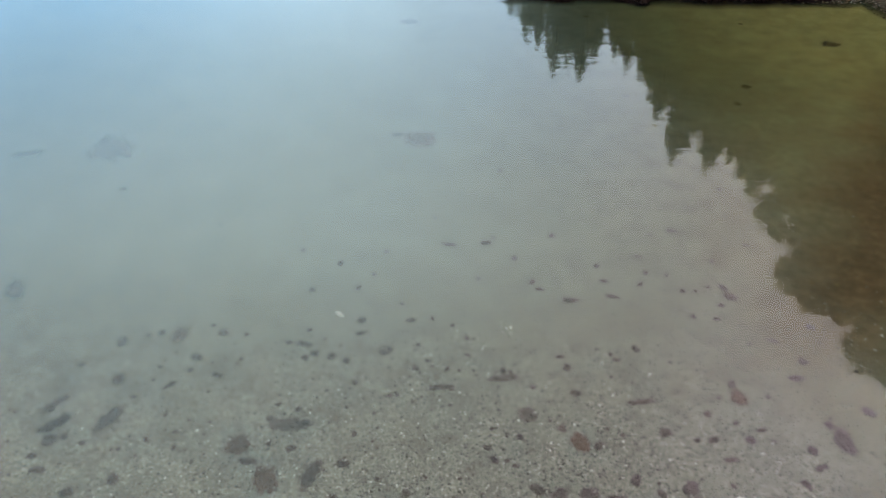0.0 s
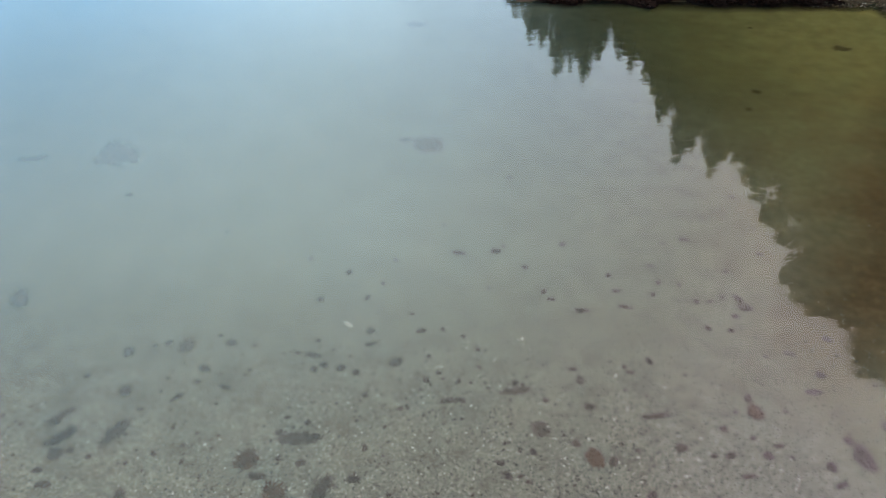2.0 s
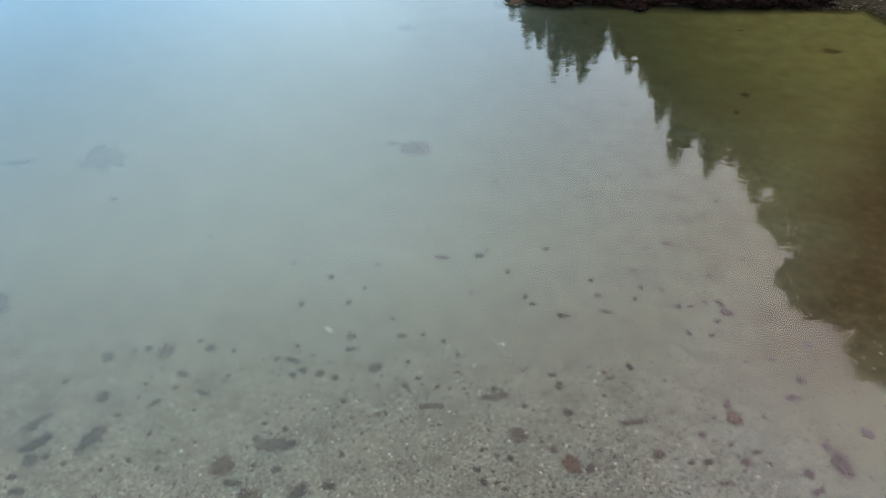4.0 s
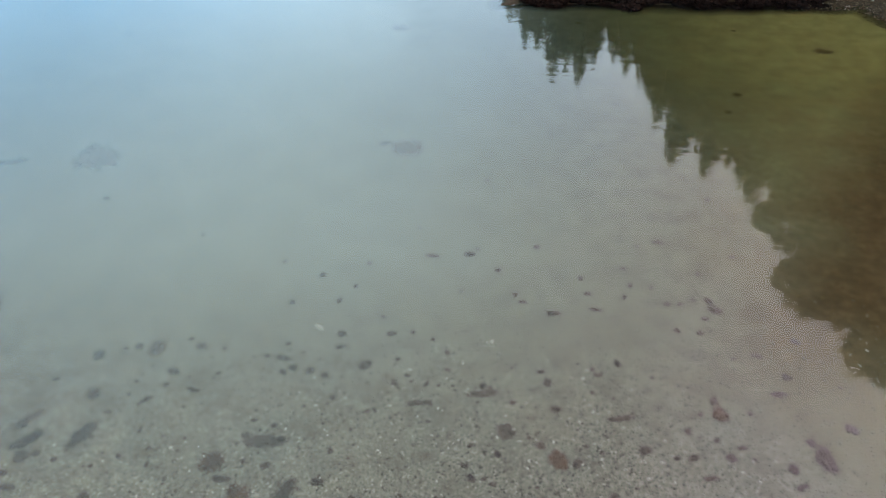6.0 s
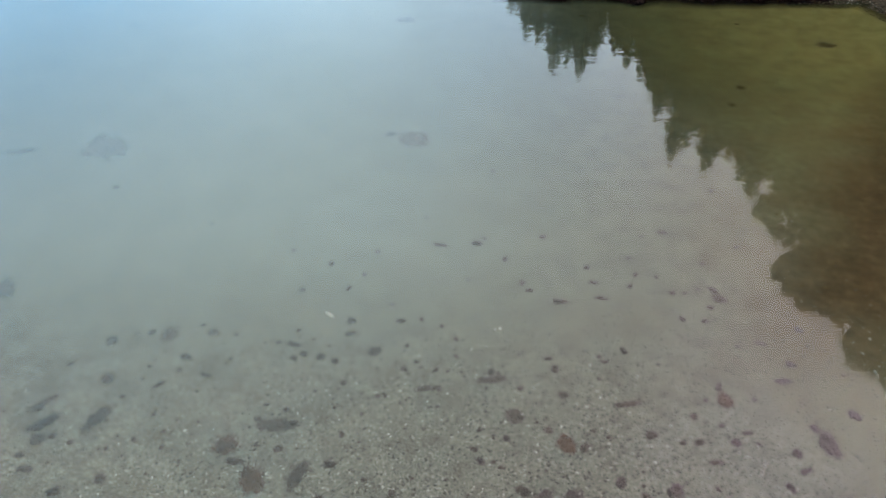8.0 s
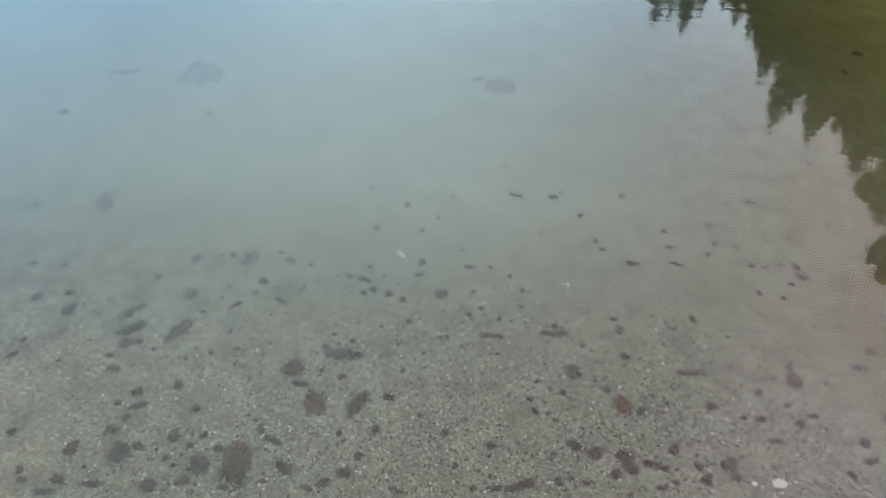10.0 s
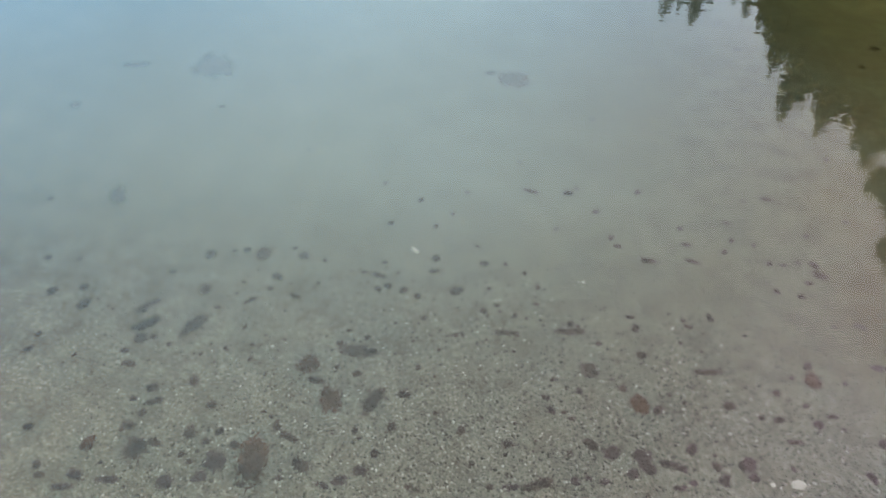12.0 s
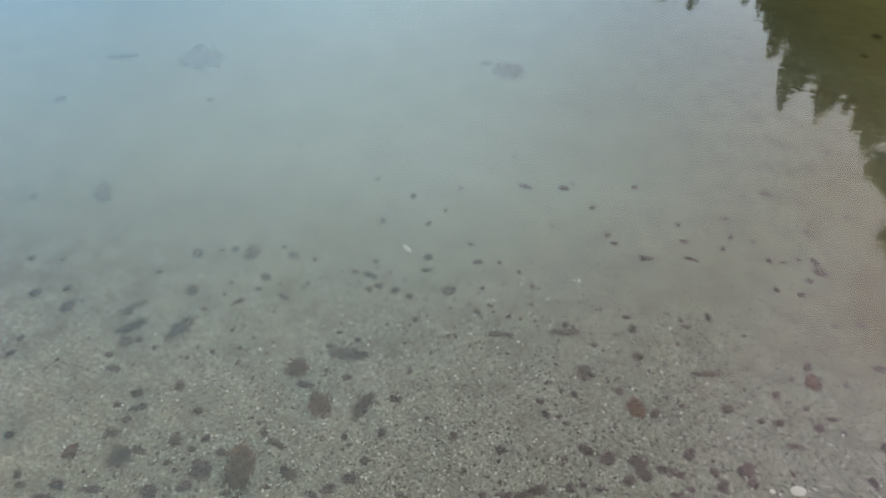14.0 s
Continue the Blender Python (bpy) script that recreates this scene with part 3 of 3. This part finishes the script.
DARK_MIDDLE = [(-0.95, 8.99, 0.15, 0.11), (-0.79, 9.00, 0.13, 0.08), (2.66, 9.05, 0.23, 0.14), (-2.15, 9.11, 0.07, 0.07), (-1.73, 9.17, 0.11, 0.06), (0.24, 9.19, 0.15, 0.14),
               (1.82, 9.21, 0.13, 0.14), (5.70, 9.26, 0.19, 0.28), (-1.64, 9.31, 0.16, 0.14), (-4.36, 9.44, 0.21, 0.10), (-4.92, 9.56, 0.16, 0.09), (-9.91, 9.62, 0.17, 0.14),
               (1.27, 9.63, 0.16, 0.20), (0.16, 9.69, 0.13, 0.18), (-7.14, 9.69, 0.17, 0.09), (-0.49, 9.69, 0.16, 0.14), (2.55, 9.70, 0.20, 0.19), (-9.25, 9.71, 0.14, 0.11),
               (-1.89, 9.89, 0.18, 0.17), (-0.23, 9.89, 0.16, 0.08), (3.59, 9.94, 0.20, 0.10), (-4.93, 9.94, 0.24, 0.17), (-2.73, 9.98, 0.16, 0.15), (-2.18, 10.00, 0.21, 0.17)]
DARK_SLOPE = [(2.46, 10.01, 0.20, 0.13), (-2.52, 10.06, 0.16, 0.15), (0.58, 10.08, 0.14, 0.09), (3.51, 10.09, 0.11, 0.13), (-1.12, 10.14, 0.30, 0.21), (4.06, 10.23, 0.18, 0.18),
              (-6.54, 10.31, 0.24, 0.33), (-2.78, 10.34, 0.31, 0.15), (-3.12, 10.39, 0.17, 0.12), (6.46, 10.40, 0.16, 0.09), (6.97, 10.46, 0.22, 0.13), (-6.08, 10.55, 0.15, 0.10),
              (-4.06, 10.59, 0.12, 0.07), (-5.82, 10.64, 0.22, 0.19), (-4.54, 10.65, 0.24, 0.22), (-1.65, 10.67, 0.24, 0.12), (-2.75, 10.76, 0.14, 0.13), (-4.81, 10.88, 0.15, 0.10),
              (0.29, 10.94, 0.12, 0.10), (-1.65, 11.06, 0.19, 0.19), (-0.63, 11.08, 0.24, 0.14), (5.98, 11.15, 0.16, 0.13), (-0.16, 11.15, 0.12, 0.11), (5.53, 11.22, 0.16, 0.20)]
DARK_OUTER = [(-11.04, 11.53, 0.13, 0.14), (6.24, 11.58, 0.21, 0.15), (-0.82, 11.61, 0.17, 0.09), (2.94, 11.77, 0.27, 0.14), (6.53, 11.86, 0.29, 0.25), (-9.51, 11.89, 0.45, 0.58),
              (3.89, 11.91, 0.29, 0.15), (-2.90, 12.07, 0.18, 0.18), (5.83, 12.07, 0.15, 0.07), (5.53, 12.07, 0.15, 0.15), (-1.86, 12.13, 0.18, 0.22), (2.25, 12.13, 0.20, 0.13),
              (6.51, 12.18, 0.22, 0.24), (6.15, 12.21, 0.10, 0.09), (4.63, 12.32, 0.15, 0.11), (2.13, 12.36, 0.15, 0.15), (3.79, 12.45, 0.20, 0.10), (0.90, 12.52, 0.10, 0.13),
              (5.31, 12.64, 0.12, 0.19), (-1.55, 12.67, 0.12, 0.18), (4.83, 12.71, 0.13, 0.16), (3.72, 12.98, 0.18, 0.12), (-2.36, 13.05, 0.19, 0.17), (6.54, 13.16, 0.13, 0.13)]
DARK_FAR = [(1.78, 13.26, 0.16, 0.12), (4.80, 13.38, 0.18, 0.09), (-1.31, 13.54, 0.14, 0.13), (-3.36, 13.54, 0.14, 0.13), (0.24, 13.83, 0.27, 0.14), (7.57, 13.85, 0.16, 0.12),
            (1.15, 13.90, 0.22, 0.15), (1.35, 14.12, 0.11, 0.14), (2.80, 14.22, 0.19, 0.16), (5.33, 14.26, 0.16, 0.08), (5.91, 14.43, 0.22, 0.11), (-5.64, 14.62, 0.15, 0.10),
            (-0.13, 15.03, 0.14, 0.09), (-12.80, 15.61, 0.32, 0.25), (-8.78, 16.33, 0.22, 0.15), (7.77, 16.39, 0.15, 0.14), (1.72, 17.59, 0.12, 0.13), (1.76, 17.60, 0.13, 0.10),
            (-12.34, 18.31, 0.73, 0.36), (-1.36, 19.95, 0.41, 0.21), (6.59, 22.77, 0.19, 0.12), (6.46, 22.78, 0.15, 0.14), (-13.17, 29.92, 0.33, 0.18), (-1.37, 31.08, 1.08, 0.66)]
MAT = [(-5.88, 5.64, 0.48, 0.25, 1.14), (-3.10, 5.77, 0.35, 0.15, -0.54), (-3.46, 6.27, 0.32, 0.10, -0.36), (-6.01, 6.56, 0.30, 0.11, 0.38), (1.65, 6.95, 0.33, 0.15, -0.64),
       (-2.21, 7.20, 0.58, 0.20, 1.26), (2.85, 7.82, 0.26, 0.11, 0.42), (-6.99, 8.24, 0.55, 0.18, 0.75), (-2.80, 8.27, 0.62, 0.23, -0.03), (-6.06, 8.38, 0.58, 0.21, 1.06),
       (-7.20, 8.72, 0.39, 0.14, 0.87), (3.84, 8.85, 0.46, 0.10, 0.16), (-0.01, 9.19, 0.46, 0.11, 0.16), (-5.21, 9.19, 0.27, 0.09, 0.74), (1.25, 9.44, 0.50, 0.14, 0.16)]
RUST = [(-6.73, 5.60, 0.25, 0.37), (-3.85, 5.71, 0.52, 0.57), (-2.94, 7.10, 0.36, 0.42), (2.54, 7.86, 0.30, 0.34), (-3.55, 7.86, 0.48, 0.32), (5.70, 8.92, 0.31, 0.35),
        (-6.26, 9.33, 0.23, 0.35), (-5.42, 10.54, 0.32, 0.38), (-10.07, 18.72, 1.28, 1.19), (-0.75, 19.65, 0.82, 0.89)]
PLUM_INSHORE = [(-6.71, 4.77, 0.27, 0.13), (-6.61, 5.01, 0.33, 0.18), (-6.04, 5.02, 0.31, 0.16), (-5.14, 5.15, 0.31, 0.23), (-4.60, 5.31, 0.27, 0.19), (-2.64, 5.50, 0.22, 0.11),
                (-2.37, 5.62, 0.27, 0.19), (-4.46, 5.63, 0.46, 0.36), (-2.09, 5.81, 0.29, 0.19), (0.40, 5.95, 0.27, 0.14), (1.43, 6.22, 0.24, 0.15), (1.88, 6.28, 0.20, 0.12),
                (1.65, 6.31, 0.18, 0.12), (3.08, 6.37, 0.22, 0.11), (3.33, 6.49, 0.18, 0.12), (2.33, 6.51, 0.22, 0.16), (3.82, 6.61, 0.27, 0.15), (2.63, 6.66, 0.33, 0.18), (4.32, 6.72, 0.22, 0.16),
                (3.12, 6.75, 0.32, 0.16), (2.88, 6.77, 0.22, 0.16), (2.02, 6.84, 0.34, 0.25), (2.49, 6.86, 0.38, 0.29), (4.21, 6.92, 0.35, 0.30)]
PLUM_NEAR = [(6.23, 7.06, 0.22, 0.22), (3.34, 7.10, 0.21, 0.26), (6.61, 7.36, 0.27, 0.14), (0.97, 7.53, 0.18, 0.13), (6.59, 7.72, 0.21, 0.24), (7.26, 7.94, 0.46, 0.50), (5.60, 7.96, 0.25, 0.20),
             (1.45, 8.01, 0.18, 0.11), (7.16, 8.26, 0.20, 0.18), (8.05, 8.61, 0.21, 0.25), (7.05, 9.42, 0.32, 0.16), (7.35, 9.87, 0.24, 0.18), (7.91, 10.90, 0.21, 0.16)]
PALE = [(4.59, 6.66, 0.09, 0.11), (5.00, 6.72, 0.25, 0.22), (6.32, 7.00, 0.08, 0.09), (1.52, 10.86, 0.11, 0.07), (-2.18, 11.26, 0.27, 0.14)]
SHOAL = [(9.16, 12.31, 0.25, 0.10), (8.61, 12.36, 0.18, 0.22), (8.16, 13.68, 0.14, 0.12), (9.14, 15.27, 0.12, 0.09), (11.39, 21.30, 0.15, 0.19), (10.15, 21.97, 0.42, 0.32),
         (10.97, 23.41, 0.60, 0.21), (15.97, 27.69, 0.59, 0.21), (13.01, 29.89, 0.39, 0.15), (6.40, 30.65, 0.50, 0.18)]
for x, y, wide, deep in RUST:
    clump(x, y, wide, deep, RED_LUMPS, RED_FRONDS, "large rust-brown ruffled seaweed clump on the seabed" if wide > 0.5 else "rust-brown ruffled seaweed tuft on the gravel seabed", "rust weed", tufts=5, tall=0.55)
for x, y, wide, deep, turn in MAT:
    clump(x, y, wide * 0.95, deep * 1.3, LUMPS, DARK_FRONDS, "long flat mat of dark brown seaweed on gravel", "weed mats", "seaweed_mat", 4, turn, 0.5)
for x, y, wide, deep in PLUM_INSHORE + PLUM_NEAR:
    clump(x, y, wide * 0.9, deep * 0.9, PLUM_LUMPS, PLUM_FRONDS, "low purplish-brown weed bed over the gravel", "plum weed", "seaweed_bed", 4)
for x, y, wide, deep in DARK_INSHORE + DARK_NEAR + DARK_BAND + DARK_MIDDLE + DARK_SLOPE + DARK_OUTER + DARK_FAR:
    if wide > 0.2:
        clump(x, y, wide, deep, LUMPS, DARK_FRONDS, "dark brown seaweed tuft growing on a stone", "dark weed", tufts=3)
    else:
        clump(x, y, wide, deep, LUMPS, DARK_FRONDS, "small dark weed-grown stone half sunk in silt", "weedy stones", "weedy_stone", 2)
for x, y, wide, deep in SHOAL:
    clump(x, y, wide * (1.15 if y > 26 and wide > 0.5 else 0.55), max(deep, (0.85 if y > 26 and wide > 0.5 else 0.45) * wide), BROWN_LUMPS, BROWN_FRONDS, "flat brown seaweed clump lying on the sandy shoal", "shoal weed", tufts=4, tall=0.3)
# small dark stones strewn between the tufts
more = 0
while more < 120:
    x, y = rnd.uniform(-8.5, 8.5), 4.4 + 6.4 * rnd.random() ** 1.15
    if abs(x) < 3.0 + 0.75 * y and noise.noise((x * 0.6, y * 0.6, 9.0)) > -0.12:
        wide = rnd.uniform(0.045, 0.12)
        clump(x, y, wide, wide * rnd.uniform(0.6, 1.0), LUMPS, DARK_FRONDS, "small dark weed-grown stone half sunk in silt", "weedy stones", "weedy_stone", 1)
        more += 1
for k, (x, y, wide, deep) in enumerate(PALE):
    ob = new("pale_stone", PALE_LUMPS[k % 3])
    ob.matrix_basis = Matrix.Translation((x, y, ground_z(x, y))) @ Matrix.Rotation(k * 0.7 - 0.4, 4, "Z") @ Matrix.Diagonal((wide * 1.1, deep * 1.1, wide * 0.6, 1))
    tagged(ob, "pale whitish stone lying on the shell gravel", "stone", "pale stones")

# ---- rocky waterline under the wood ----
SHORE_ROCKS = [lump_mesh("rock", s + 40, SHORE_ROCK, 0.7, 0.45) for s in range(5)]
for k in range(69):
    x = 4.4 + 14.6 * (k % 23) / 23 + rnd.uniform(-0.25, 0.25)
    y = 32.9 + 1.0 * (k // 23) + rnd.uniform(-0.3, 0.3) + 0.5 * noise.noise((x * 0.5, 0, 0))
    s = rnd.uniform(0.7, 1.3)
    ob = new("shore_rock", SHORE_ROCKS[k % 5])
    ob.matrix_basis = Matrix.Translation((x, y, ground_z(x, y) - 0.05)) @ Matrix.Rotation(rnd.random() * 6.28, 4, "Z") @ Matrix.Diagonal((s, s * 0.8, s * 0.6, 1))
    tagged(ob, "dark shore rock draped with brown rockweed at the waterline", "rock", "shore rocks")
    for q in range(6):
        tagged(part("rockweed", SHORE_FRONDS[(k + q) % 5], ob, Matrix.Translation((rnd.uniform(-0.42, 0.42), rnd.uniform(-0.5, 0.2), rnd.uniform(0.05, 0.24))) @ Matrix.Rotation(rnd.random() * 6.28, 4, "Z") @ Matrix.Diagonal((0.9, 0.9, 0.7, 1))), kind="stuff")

# ---- loose shell and pebble grit, past counting ----
grit = np.random.RandomState(4)


def scatter(name, count, area, sizes, mat, label, category, height=None):
    """count low domed chips over area(rng) -> x, y."""
    verts, faces = np.zeros((count * 7, 3)), []
    ang = np.arange(6) * math.pi / 3
    for i in range(count):
        x, y = area()
        s = sizes[0] + (sizes[1] - sizes[0]) * grit.rand() ** 2.2
        z = (ground_z(x, y) if height is None else height) + 0.002
        r = s * (0.6 + 0.5 * grit.rand(6))
        turn, flat = grit.rand() * 6.28, 0.45 + 0.5 * grit.rand()
        dx, dy = r * np.cos(ang), r * np.sin(ang) * flat
        lift = s * 0.5 * grit.rand(6)
        verts[i * 7:i * 7 + 6, 0] = x + dx * math.cos(turn) - dy * math.sin(turn)
        verts[i * 7:i * 7 + 6, 1] = y + dx * math.sin(turn) + dy * math.cos(turn)
        verts[i * 7:i * 7 + 6, 2] = z + (lift if height is None else 0.0)
        verts[i * 7 + 6] = (x, y, z + s * (0.75 if height is None else 0.3))
        faces += [(i * 7 + k, i * 7 + (k + 1) % 6, i * 7 + 6) for k in range(6)]
    tagged(new(name, mesh_from(name, verts, faces, mat, False)), label, category, kind="stuff")


def near_bed():
    while True:
        x, y = grit.uniform(-10, 10), 3.6 + 8.6 * grit.rand() ** 1.35
        # grit thinned to the west and seaward, where haze would hide it
        thick = smooth_step(-8.5, -1.0, x) * smooth_step(9.0, 5.0, x) * (0.45 + 0.55 * smooth_step(-0.25, 0.3, noise.noise((x * 0.7, y * 0.7, 2.0))))
        if abs(x - 0.3) < 3.4 + 0.72 * y and grit.rand() < 0.15 + 0.85 * thick and grit.rand() > smooth_step(6.0, 12.5, y - 0.22 * min(x, 2.0)):
            return x, y


def surface_spot():
    return grit.uniform(-12, 14), grit.uniform(4, 26)


scatter("shell_grit", 48000, near_bed, (0.010, 0.044), SHELL_HASH, "broken clam shells and small pebbles on the seabed", "shell gravel")
scatter("foam_flecks", 130, surface_spot, (0.004, 0.011), FOAM, "tiny white foam flecks drifting on the water", "foam", 0.004)


def beach_spot():
    while True:
        x, y = grit.uniform(16, 25), grit.uniform(27, 36)
        if -0.9 < inland(x, y) < 6:
            return x, y


scatter("beach_pebbles", 6500, beach_spot, (0.025, 0.09), BEACH, "brown pebbles and pale shells strewn on the beach", "pebbles")
